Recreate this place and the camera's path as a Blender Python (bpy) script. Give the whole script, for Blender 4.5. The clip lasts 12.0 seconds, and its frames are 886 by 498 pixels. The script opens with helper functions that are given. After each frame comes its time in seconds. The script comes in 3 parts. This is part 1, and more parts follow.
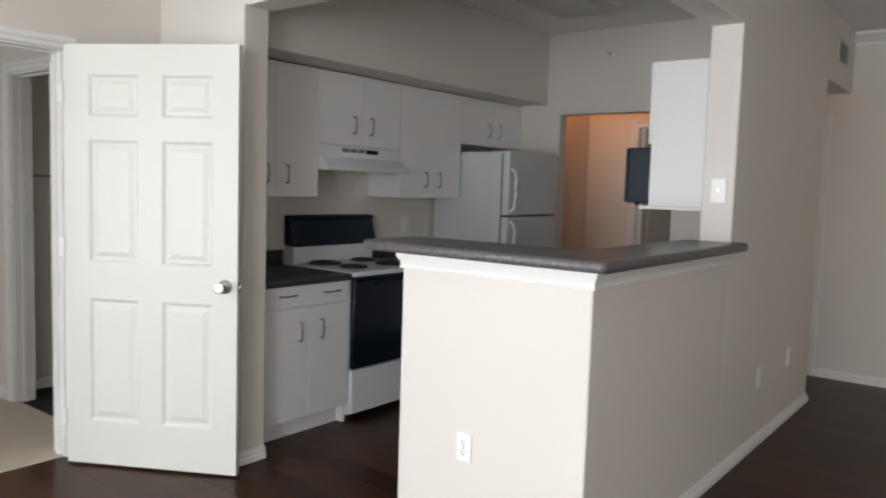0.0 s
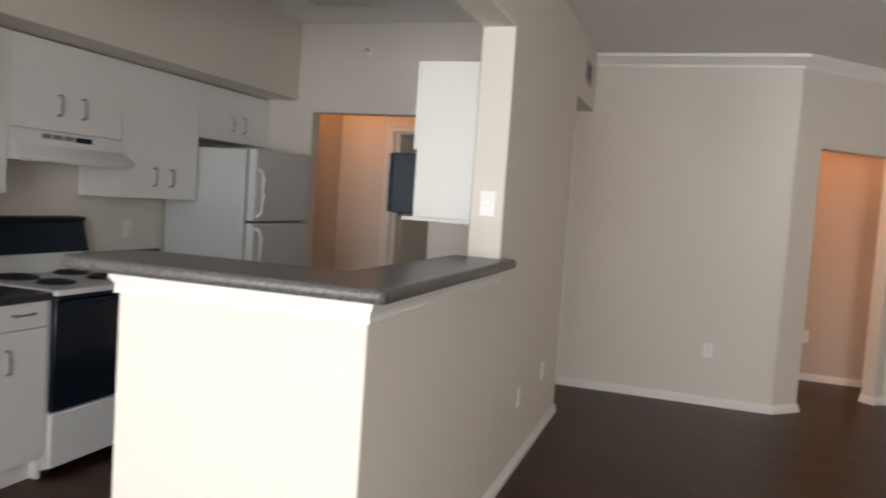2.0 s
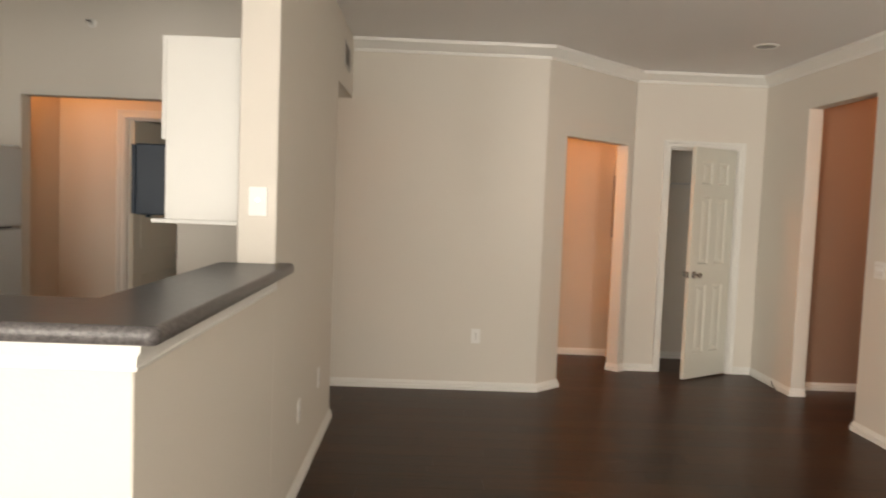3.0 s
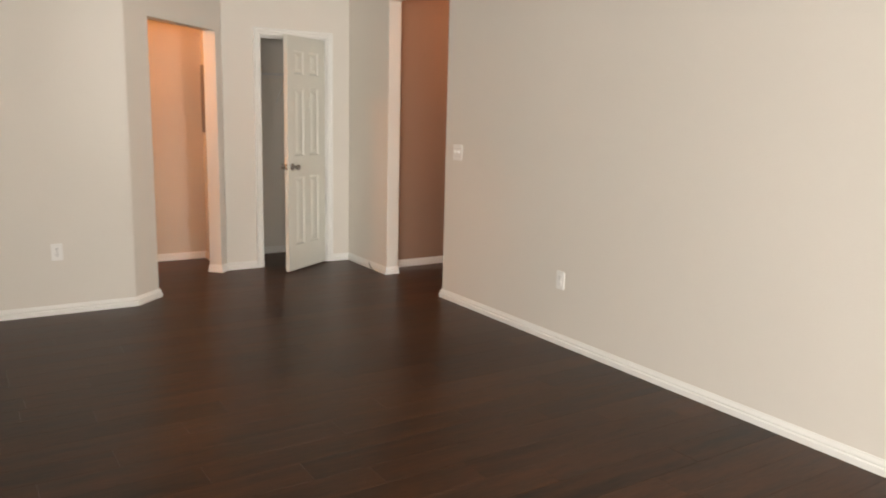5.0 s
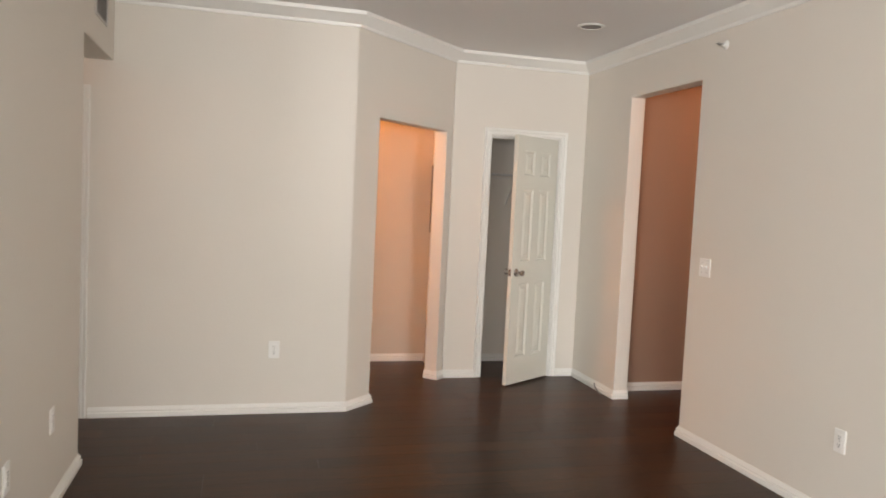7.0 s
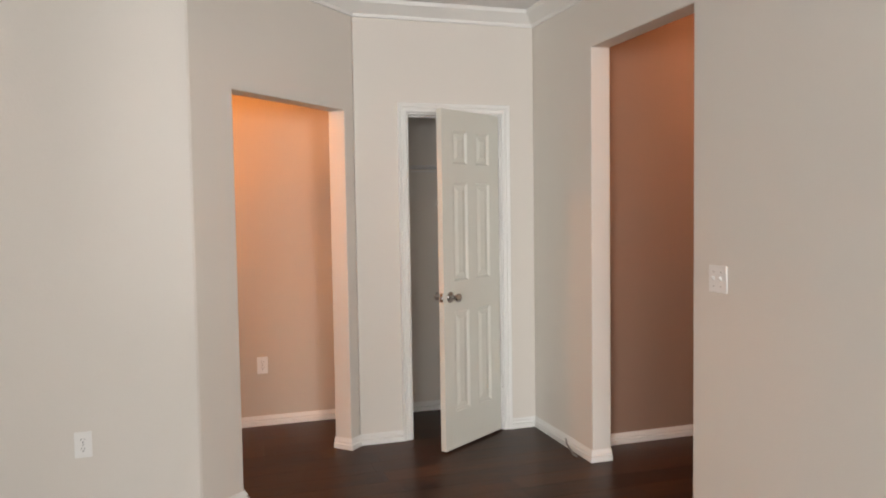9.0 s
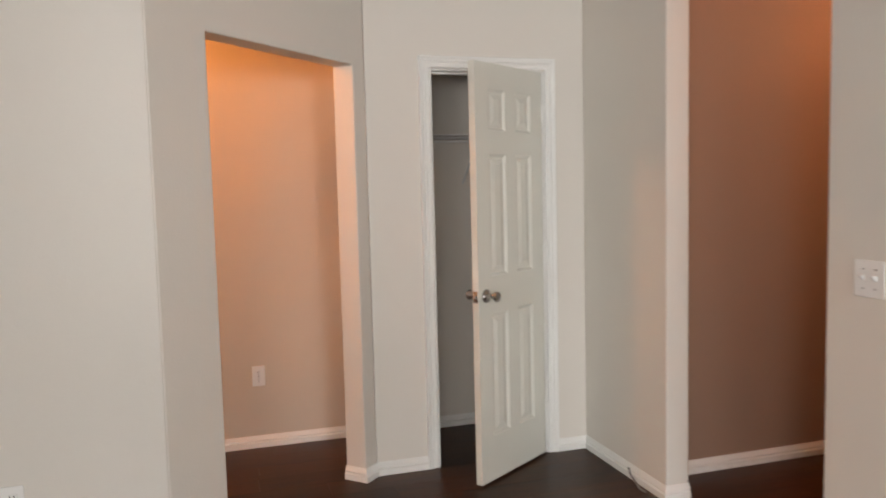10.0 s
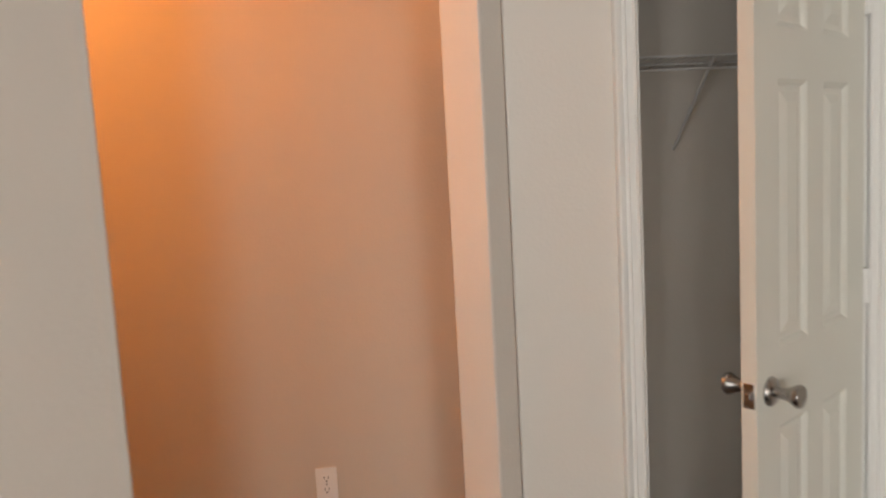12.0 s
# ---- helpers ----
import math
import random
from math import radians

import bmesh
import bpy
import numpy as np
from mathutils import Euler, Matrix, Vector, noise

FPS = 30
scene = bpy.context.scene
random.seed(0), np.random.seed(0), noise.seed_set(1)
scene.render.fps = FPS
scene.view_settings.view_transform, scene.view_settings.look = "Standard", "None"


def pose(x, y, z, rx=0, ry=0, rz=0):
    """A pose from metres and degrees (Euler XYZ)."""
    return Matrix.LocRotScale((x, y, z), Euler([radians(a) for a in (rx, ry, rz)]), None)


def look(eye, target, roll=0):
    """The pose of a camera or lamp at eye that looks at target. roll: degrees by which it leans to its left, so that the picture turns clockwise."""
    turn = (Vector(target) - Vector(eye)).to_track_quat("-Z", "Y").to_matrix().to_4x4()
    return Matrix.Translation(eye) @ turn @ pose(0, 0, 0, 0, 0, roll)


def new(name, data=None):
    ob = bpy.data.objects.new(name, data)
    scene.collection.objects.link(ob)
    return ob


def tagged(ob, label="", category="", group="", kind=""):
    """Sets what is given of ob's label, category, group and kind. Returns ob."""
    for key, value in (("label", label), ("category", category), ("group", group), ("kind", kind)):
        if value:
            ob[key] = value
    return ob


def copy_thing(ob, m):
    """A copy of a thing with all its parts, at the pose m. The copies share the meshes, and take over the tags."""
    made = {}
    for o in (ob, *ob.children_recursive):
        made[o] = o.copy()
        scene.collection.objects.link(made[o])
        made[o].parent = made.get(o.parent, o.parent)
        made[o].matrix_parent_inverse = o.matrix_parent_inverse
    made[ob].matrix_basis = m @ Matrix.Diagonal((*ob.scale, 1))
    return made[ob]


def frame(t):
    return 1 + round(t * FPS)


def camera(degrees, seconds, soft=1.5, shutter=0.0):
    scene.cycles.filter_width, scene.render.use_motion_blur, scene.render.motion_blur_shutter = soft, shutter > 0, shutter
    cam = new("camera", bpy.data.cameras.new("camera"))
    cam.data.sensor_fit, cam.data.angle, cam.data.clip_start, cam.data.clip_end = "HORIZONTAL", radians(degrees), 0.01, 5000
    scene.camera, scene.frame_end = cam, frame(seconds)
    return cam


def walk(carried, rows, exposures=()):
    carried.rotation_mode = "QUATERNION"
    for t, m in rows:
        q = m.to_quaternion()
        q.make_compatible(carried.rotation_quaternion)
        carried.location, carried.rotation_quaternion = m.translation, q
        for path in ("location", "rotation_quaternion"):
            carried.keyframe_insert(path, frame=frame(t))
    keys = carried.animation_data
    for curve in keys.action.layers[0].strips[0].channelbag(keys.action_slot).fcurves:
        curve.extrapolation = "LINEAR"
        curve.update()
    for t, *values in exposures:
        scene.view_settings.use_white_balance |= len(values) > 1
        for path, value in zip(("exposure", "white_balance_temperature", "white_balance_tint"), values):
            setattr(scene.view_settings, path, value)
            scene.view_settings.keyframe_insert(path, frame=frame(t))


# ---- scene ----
cam = camera(61.1, 12.0, soft=1.8, shutter=0.4)

PATH = [
    (0, (0.319, -0.133, 1.443), (-0.905, 1.441, 1.276), 1.8),
    (0.5, (0.274, -0.07, 1.452), (-0.786, 1.62, 1.31), 0.9),
    (1, (0.176, -0.015, 1.45), (-0.716, 1.768, 1.293), 1.3),
    (1.5, (0.083, 0.113, 1.444), (-0.693, 1.949, 1.281), 3.0),
    (2, (0.004, 0.278, 1.463), (-0.622, 2.173, 1.334), 3.9),
    (2.5, (-0.118, 0.47, 1.486), (-0.362, 2.453, 1.406), 2.5),
    (3, (-0.216, 0.59, 1.494), (-0.174, 2.585, 1.366), 2.2),
    (3.5, (-0.256, 0.756, 1.477), (0.024, 2.728, 1.296), 3.0),
    (3.7, (-0.253, 0.805, 1.481), (0.135, 2.757, 1.286), 2.9),
    (5.3, (-0.323, 0.856, 1.427), (0.781, 2.481, 1.055), 1.4),
    (5.5, (-0.319, 0.85, 1.425), (0.739, 2.515, 1.092), 1.4),
    (6, (-0.302, 0.925, 1.437), (0.519, 2.723, 1.131), 2.6),
    (6.5, (-0.153, 1.094, 1.486), (0.388, 3.015, 1.35), 1.9),
    (7, (-0.018, 1.362, 1.493), (0.493, 3.291, 1.363), 2.7),
    (7.5, (0.207, 1.664, 1.455), (0.808, 3.563, 1.269), -0.0),
    (9.3, (0.786, 3.103, 1.459), (1.392, 5.006, 1.357), -1.2),
    (9.5, (0.812, 3.267, 1.457), (1.423, 5.168, 1.339), -1.8),
    (10, (0.883, 3.711, 1.452), (1.463, 5.619, 1.292), -1.4),
    (10.5, (0.938, 4.168, 1.473), (1.334, 6.12, 1.287), -2.1),
    (11, (1.062, 4.625, 1.455), (1.401, 6.584, 1.239), -1.5),
    (11.5, (1.139, 5.102, 1.464), (1.42, 7.071, 1.253), -1.7),
    (12, (1.227, 5.563, 1.462), (1.464, 7.537, 1.245), -3.1),
]
walk(cam, [(t, look(eye, target, roll)) for t, eye, target, roll in PATH], [
    (0.0, -0.31, 6200, 10), (0.5, -0.33, 6200, 10), (1.5, -0.14, 6500, 10), (2.0, -0.06, 6550, 10), (2.5, 0.05, 7350, 10), (3.5, 0.30, 7700, 10), (5.5, 0.50, 6950, 10), (7.5, 0.58, 6800, 10), (9.5, 0.40, 6550, 10), (12.0, 0.22, 6800, 10)])

# ---- light ----
world = bpy.data.worlds.new("world")
scene.world = world
world.use_nodes = True
sky = world.node_tree.nodes.new("ShaderNodeTexSky")
sky.sky_type, sky.sun_disc, sky.sun_elevation, sky.sun_rotation = "NISHITA", False, radians(50), radians(30)
world.node_tree.links.new(sky.outputs[0], world.node_tree.nodes["Background"].inputs[0])
world.node_tree.nodes["Background"].inputs[1].default_value = 0.1

sun = new("sun", bpy.data.lights.new("sun", "SUN"))
sun.data.energy, sun.data.angle, sun.data.color = 2.0, radians(0.5), (1, 0.96, 0.9)
sun.matrix_world = look((0, 0, 9), (-4.2, -5.2, 0))


def area_lamp(name, eye, target, width, height, watts, color):
    ob = new(name, bpy.data.lights.new(name, "AREA"))
    ob.data.shape, ob.data.size, ob.data.size_y = "RECTANGLE", width, height
    ob.data.energy, ob.data.color = watts, color
    ob.matrix_world = look(eye, target)
    return ob


def bulb(name, place, watts, color, radius=0.08):
    ob = new(name, bpy.data.lights.new(name, "POINT"))
    ob.data.energy, ob.data.color, ob.data.shadow_soft_size = watts, color, radius
    ob.location = place
    return ob


WEST_LAMP_X = -3.46
DAY = (0.98, 0.985, 1.0)
WARM = (1.0, 0.36, 0.09)
# Daylight lamps at openings out of view, placed and powered to balance the walls.
area_lamp("patio_daylight", (-1.7, -4.52, 1.1), (-1.3, 3, 2.4), 2.4, 2.05, 118, DAY)
area_lamp("southeast_daylight", (1.55, -4.52, 1.35), (1.2, 3, 2.4), 1.5, 1.5, 150, DAY)
area_lamp("west_daylight", (WEST_LAMP_X, -2.4, 1.35), (3, -1.4, 2.0), 1.9, 1.5, 240, DAY)
area_lamp("bedroom_daylight", (-5.0, -0.95, 1.4), (-4.6, 3, 0.6), 1.3, 1.2, 24, DAY)
bulb("hall_bulb", (-2.85, 5.9, 2.40), 4.6, WARM)
bulb("entry_bulb", (0.12, 7.42, 2.42), 23, WARM)
bulb("corridor_bulb", (4.30, 6.2, 2.40), 11, (1.0, 0.42, 0.20))

# ---- materials ----


def material(name, color, rough=0.5, metal=0.0, spread=0.06, scale=3.0, grain=120.0, bump=0.05, stretch=(1, 1, 1), coat=0.0, glow=0.0, own=0.0, gloss=0.5, contrast=0.5):
    """Colour with wear at two scales, fine relief, and gloss."""
    m = bpy.data.materials.new(name)
    m.use_nodes = True
    n, l = m.node_tree.nodes, m.node_tree.links
    b = n["Principled BSDF"]
    b.inputs["Roughness"].default_value, b.inputs["Metallic"].default_value = rough, metal
    b.inputs["Coat Weight"].default_value, b.inputs["Specular IOR Level"].default_value = coat, gloss
    tc, mp = n.new("ShaderNodeTexCoord"), n.new("ShaderNodeMapping")
    mp.inputs["Scale"].default_value = stretch
    l.new(tc.outputs["Object"], mp.inputs["Vector"])
    big, fine = n.new("ShaderNodeTexNoise"), n.new("ShaderNodeTexNoise")
    for tex, s, d in ((big, scale, 3), (fine, grain, 2)):
        tex.inputs["Scale"].default_value, tex.inputs["Detail"].default_value = s, d
        l.new(mp.outputs[0], tex.inputs["Vector"])
    mix = n.new("ShaderNodeMix")
    mix.data_type = "RGBA"
    mix.inputs["A"].default_value = (*[c * (1 - spread) for c in color], 1)
    mix.inputs["B"].default_value = (*[min(1, c * (1 + spread)) for c in color], 1)
    add = n.new("ShaderNodeMath")
    add.operation = "MULTIPLY_ADD"
    add.inputs[1].default_value = 0.35
    l.new(fine.outputs[0], add.inputs[0])
    half = n.new("ShaderNodeMath")
    half.operation = "MULTIPLY"
    half.inputs[1].default_value = 0.65
    l.new(big.outputs[0], half.inputs[0])
    l.new(half.outputs[0], add.inputs[2])
    fac = add
    if own:
        info = n.new("ShaderNodeObjectInfo")
        fac = n.new("ShaderNodeMath")
        fac.operation = "MULTIPLY_ADD"
        fac.inputs[1].default_value = own
        l.new(info.outputs["Random"], fac.inputs[0])
        less = n.new("ShaderNodeMath")
        less.operation = "SUBTRACT"
        less.inputs[1].default_value = own / 2
        l.new(add.outputs[0], less.inputs[0])
        l.new(less.outputs[0], fac.inputs[2])
        shift = n.new("ShaderNodeVectorMath")
        shift.operation = "MULTIPLY_ADD"
        shift.inputs[1].default_value = (37, 19, 5)
        l.new(info.outputs["Random"], shift.inputs[0])
        l.new(tc.outputs["Object"], shift.inputs[2])
        l.new(shift.outputs[0], mp.inputs["Vector"])
    span = n.new("ShaderNodeMapRange")
    span.inputs["From Min"].default_value, span.inputs["From Max"].default_value = 0.5 - contrast, 0.5 + contrast
    l.new(fac.outputs[0], span.inputs["Value"])
    l.new(span.outputs[0], mix.inputs["Factor"])
    l.new(mix.outputs["Result"], b.inputs["Base Color"])
    r = n.new("ShaderNodeMapRange")
    r.inputs["To Min"].default_value, r.inputs["To Max"].default_value = max(0.02, rough - 0.06), min(1, rough + 0.06)
    l.new(big.outputs[0], r.inputs["Value"])
    l.new(r.outputs[0], b.inputs["Roughness"])
    if bump:
        bp = n.new("ShaderNodeBump")
        bp.inputs["Strength"].default_value, bp.inputs["Distance"].default_value = bump, 0.004
        l.new(fine.outputs[0], bp.inputs["Height"])
        l.new(bp.outputs[0], b.inputs["Normal"])
    if glow:
        b.inputs["Emission Color"].default_value, b.inputs["Emission Strength"].default_value = (*color, 1), glow
    return m


WALL = material("beige_wall_paint", (0.745, 0.705, 0.64), 0.62, spread=0.025, scale=1.3, grain=95, bump=0.16)
# Browner than the room paint; part of the corridor's shade is in this colour.
BROWN_SHADE = material("brown_shaded_paint", (0.34, 0.225, 0.165), 0.6, spread=0.04, scale=1.3, grain=95, bump=0.16)
# Tan below the room's beige; the hall and entry dimness sits in this colour.
TAN_SHADE = material("tan_shaded_paint", (0.63, 0.545, 0.45), 0.6, spread=0.03, scale=1.3, grain=95, bump=0.16)
CEIL = material("ceiling_paint", (0.88, 0.875, 0.87), 0.8, spread=0.03, scale=1.5, grain=70, bump=0.25)
TRIM = material("white_trim_enamel", (0.85, 0.845, 0.81), 0.36, spread=0.03, scale=4, grain=60, bump=0.03)
DOOR = material("white_door_paint", (0.73, 0.735, 0.665), 0.40, spread=0.03, scale=3, grain=140, bump=0.06, stretch=(1, 1, 0.12))
CABINET = material("white_cabinet_laminate", (0.87, 0.865, 0.86), 0.42, spread=0.025, scale=3, grain=150, bump=0.02)
GABLE = material("white_melamine", (0.82, 0.82, 0.79), 0.45, spread=0.02, scale=2, grain=150, bump=0.02)
COUNTER = material("charcoal_laminate", (0.062, 0.063, 0.069), 0.33, spread=0.5, contrast=0.3, scale=60, grain=260, bump=0.03)
EDGE = material("worn_laminate_edge", (0.105, 0.098, 0.098), 0.34, spread=0.85, scale=95, grain=240, bump=0.25, contrast=0.25)
KCOUNTER = material("dark_laminate", (0.035, 0.037, 0.042), 0.35, spread=0.5, scale=60, grain=280, bump=0.03)
ENAMEL = material("white_enamel", (0.80, 0.82, 0.84), 0.22, spread=0.02, scale=3, grain=50, bump=0.0)
FRIDGE = material("white_fridge_skin", (0.66, 0.69, 0.70), 0.40, spread=0.03, scale=3, grain=220, bump=0.12)
GASKET = material("grey_gasket", (0.20, 0.20, 0.20), 0.7)
BLACK = material("black_glass", (0.004, 0.010, 0.020), 0.14, spread=0.3, bump=0.0)
BLACKP = material("black_plastic", (0.006, 0.015, 0.028), 0.45, spread=0.3, grain=200, bump=0.04, gloss=0.25)
COIL = material("black_burner_coil", (0.02, 0.02, 0.02), 0.55, spread=0.3)
NICKEL = material("satin_nickel", (0.40, 0.385, 0.37), 0.27, metal=1.0, spread=0.06, grain=200, bump=0.02)
CHROME = material("dull_chrome", (0.30, 0.29, 0.285), 0.30, metal=1.0, spread=0.05, bump=0.0)
PLASTIC = material("white_plate_plastic", (0.87, 0.86, 0.83), 0.33, spread=0.02, bump=0.0)
SLOT = material("dark_slot", (0.03, 0.028, 0.026), 0.6, bump=0.0)
GREYMETAL = material("grey_panel_paint", (0.22, 0.21, 0.20), 0.45, spread=0.08, bump=0.03)
WIRE = material("white_vinyl_wire", (0.68, 0.68, 0.67), 0.4, bump=0.0)
CARPET = material("cream_carpet", (0.58, 0.50, 0.40), 0.95, spread=0.16, scale=9, grain=320, bump=0.8)
VENT = material("vent_paint", (0.62, 0.60, 0.57), 0.45, bump=0.02)
DIFFUSER = material("acrylic_diffuser", (0.62, 0.62, 0.62), 0.3, bump=0.08)
BOWL = material("lit_glass_bowl", (1.0, 0.62, 0.3), 0.4, bump=0.0, glow=3.0)
SUBFLOOR = material("subfloor", (0.02, 0.014, 0.01), 0.9)
GROUND = material("patio_ground", (0.30, 0.29, 0.26), 0.9, spread=0.2, scale=2)
WOOD = material("dark_walnut_laminate", (0.043, 0.0168, 0.0066), 0.34, spread=0.7, scale=3.2, grain=22, bump=0.10, stretch=(0.6, 5.5, 1), own=0.19, gloss=0.20, contrast=0.22)

# ---- mesh tools ----


class Builder:
    """Collects faces for one mesh part."""

    def __init__(self):
        self.v, self.f = [], []

    def add(self, verts, faces):
        k = len(self.v)
        self.v += [tuple(p) for p in verts]
        self.f += [tuple(k + i for i in q) for q in faces]
        return self

    def box(self, x0, x1, y0, y1, z0, z1):
        return self.prism([(x0, y0), (x1, y0), (x1, y1), (x0, y1)], z0, z1)

    def prism(self, poly, z0, z1, place=lambda a, b, c: (a, b, c)):
        n = len(poly)
        verts = [place(a, b, z0) for a, b in poly] + [place(a, b, z1) for a, b in poly]
        faces = [tuple(reversed(range(n))), tuple(range(n, 2 * n))] + [(i, (i + 1) % n, n + (i + 1) % n, n + i) for i in range(n)]
        return self.add(verts, faces)

    def sweep(self, path, profile, place=lambda a, b, c: (a, b, c), closed=False):
        """A profile of (out to the left, third axis) along a flat path, mitred at its corners."""
        pts = [Vector(p) for p in path]
        n, k = len(pts), len(profile)
        verts = []
        for i, p in enumerate(pts):
            a = (p - pts[i - 1]).normalized() if i or closed else (pts[1] - p).normalized()
            b = (pts[(i + 1) % n] - p).normalized() if i < n - 1 or closed else a
            na, nb = Vector((-a.y, a.x)), Vector((-b.y, b.x))
            m = (na + nb) / max(0.2, 1 + na.dot(nb))
            verts += [place(p.x + m.x * o, p.y + m.y * o, d) for o, d in profile]
        faces = []
        for i in range(n if closed else n - 1):
            for j in range(k):
                s, t = i * k, ((i + 1) % n) * k
                faces.append((s + j, t + j, t + (j + 1) % k, s + (j + 1) % k))
        if not closed:
            faces += [tuple(range(k)), tuple(reversed(range((n - 1) * k, n * k)))]
        return self.add(verts, faces)

    def lathe(self, rows, m=Matrix(), seg=20):
        """Rows of (radius, height) turned round the z axis of m."""
        verts, faces = [], []
        for r, h in rows:
            verts += [m @ Vector((r * math.cos(2 * math.pi * i / seg), r * math.sin(2 * math.pi * i / seg), h)) for i in range(seg)]
        for j in range(len(rows) - 1):
            faces += [(j * seg + i, j * seg + (i + 1) % seg, (j + 1) * seg + (i + 1) % seg, (j + 1) * seg + i) for i in range(seg)]
        faces += [tuple(reversed(range(seg))), tuple(range((len(rows) - 1) * seg, len(rows) * seg))]
        return self.add(verts, faces)

    def rod(self, points, r, seg=8):
        """A round bar through points."""
        pts = [Vector(p) for p in points]
        verts, faces = [], []
        for i, p in enumerate(pts):
            d = (pts[min(i + 1, len(pts) - 1)] - pts[max(i - 1, 0)]).normalized()
            q = d.to_track_quat("Z", "Y").to_matrix()
            verts += [p + q @ Vector((r * math.cos(2 * math.pi * k / seg), r * math.sin(2 * math.pi * k / seg), 0)) for k in range(seg)]
        for j in range(len(pts) - 1):
            faces += [(j * seg + i, j * seg + (i + 1) % seg, (j + 1) * seg + (i + 1) % seg, (j + 1) * seg + i) for i in range(seg)]
        faces += [tuple(reversed(range(seg))), tuple(range((len(pts) - 1) * seg, len(pts) * seg))]
        return self.add(verts, faces)

    def make(self, name, mat, parent=None, bevel=0.0, smooth=False, segments=2):
        me = bpy.data.meshes.new(name)
        me.from_pydata(self.v, [], self.f)
        bm = bmesh.new()
        bm.from_mesh(me)
        bmesh.ops.recalc_face_normals(bm, faces=bm.faces)
        bm.to_mesh(me)
        bm.free()
        me.materials.append(mat)
        ob = new(name, me)
        if smooth:
            me.shade_smooth()
            me.set_sharp_from_angle(angle=radians(40))
        if bevel:
            mod = ob.modifiers.new("bevel", "BEVEL")
            mod.width, mod.segments, mod.limit_method, mod.angle_limit = bevel, segments, "ANGLE", radians(40)
            me.shade_smooth()
            me.set_sharp_from_angle(angle=radians(75))
        if parent:
            ob.parent = parent
        return ob


def base(name, m, label, category, group=""):
    """The Empty that holds a thing's parts, at the pose m."""
    ob = new(name)
    ob.matrix_world = m
    ob.empty_display_size = 0.1
    return tagged(ob, label, category, group)


def structure(ob, label):
    return tagged(ob, label, kind="structure")


def along_y(x0, x1):
    return lambda a, b, c: (x0 + c * (x1 - x0), a, b)


def along_x(y0, y1):
    return lambda a, b, c: (a, y0 + c * (y1 - y0), b)


H = 2.72          # ceiling
EAST = 2.81       # long living-room wall
WEST = -3.47      # kitchen and bedroom-door wall
NORTH = 6.48      # wall with the low outlet
CLOSET = 7.388    # wall of the coat closet
SOUTH = -4.5      # unseen patio wall, set back to even out the daylight
SIDE = -0.838     # living side of the kitchen wall
SIDE_K = -1.0     # its kitchen side
FRONT = 2.20      # face of the half wall
BACK = 5.385      # kitchen's far wall
C1, C2 = Vector((0.688, NORTH)), Vector((1.62, CLOSET))
DIAG = (C2 - C1).normalized()
DIAG_N = Vector((-DIAG.y, DIAG.x))
S1, S2 = 0.276, 1.206

# ---- walls, floor, ceiling ----


def wall(name, poly, place, label="beige painted drywall with light orange-peel texture", bevel=0.006, paint=WALL):
    return structure(Builder().prism(poly, 0, 1, place).make(name, paint, bevel=bevel), label)


wall("wall_east", [(SOUTH - 0.12, 0), (5.70, 0), (5.70, 2.345), (6.62, 2.345), (6.62, 0), (8.14, 0), (8.14, H), (SOUTH - 0.12, H)], along_y(EAST, EAST + 0.12))
wall("wall_closet", [(1.62, 0), (1.944, 0), (1.944, 2.065), (2.582, 2.065), (2.582, 0), (EAST, 0), (EAST, H), (1.62, H)], along_x(CLOSET, CLOSET + 0.12))
wall("wall_diagonal", [(0, 0), (S1, 0), (S1, 2.055), (S2, 2.055), (S2, 0), (1.301, 0), (1.301, H), (0, H)],
     lambda a, b, c: (C1.x + DIAG.x * a + DIAG_N.x * 0.12 * c, C1.y + DIAG.y * a + DIAG_N.y * 0.12 * c, b))
wall("wall_north", [(-3.2, 0), (-2.585, 0), (-2.585, 2.05), (-1.02, 2.05), (-1.02, 0), (0.688, 0), (0.688, H), (-3.2, H)], along_x(NORTH, NORTH + 0.12))
wall("wall_kitchen_side", [(FRONT, 2.28), (3.685, 2.28), (3.685, 0), (5.595, 0), (5.595, 2.262), (NORTH, 2.262), (NORTH, H), (FRONT, H)], along_y(SIDE_K, SIDE))
wall("wall_kitchen_header", [(-2.74, 2.285), (SIDE_K, 2.285), (SIDE_K, H), (-2.74, H)], along_x(FRONT - 0.015, FRONT + 0.145), bevel=0)
wall("wall_kitchen_stub", [(WEST, 0), (-2.74, 0), (-2.74, H), (WEST, H)], along_x(FRONT - 0.02, FRONT + 0.13))
wall("wall_kitchen_back", [(WEST, 0), (-2.79, 0), (-2.79, 2.06), (-1.81, 2.06), (-1.81, 0), (SIDE_K, 0), (SIDE_K, H), (WEST, H)], along_x(BACK, BACK + 0.12))
wall("wall_west", [(SOUTH - 0.12, 0), (-3.4, 0), (-3.4, 2.1), (-1.4, 2.1), (-1.4, 0), (0.765, 0), (0.765, 2.06), (1.665, 2.06), (1.665, 0), (BACK + 0.12, 0), (BACK + 0.12, H), (SOUTH - 0.12, H)], along_y(WEST - 0.12, WEST))
wall("wall_south", [(WEST, 0), (-2.95, 0), (-2.95, 2.15), (-0.45, 2.15), (-0.45, 0), (0.75, 0), (0.75, 2.15), (2.35, 2.15), (2.35, 0), (EAST, 0), (EAST, H), (WEST, H)], along_x(SOUTH - 0.12, SOUTH))
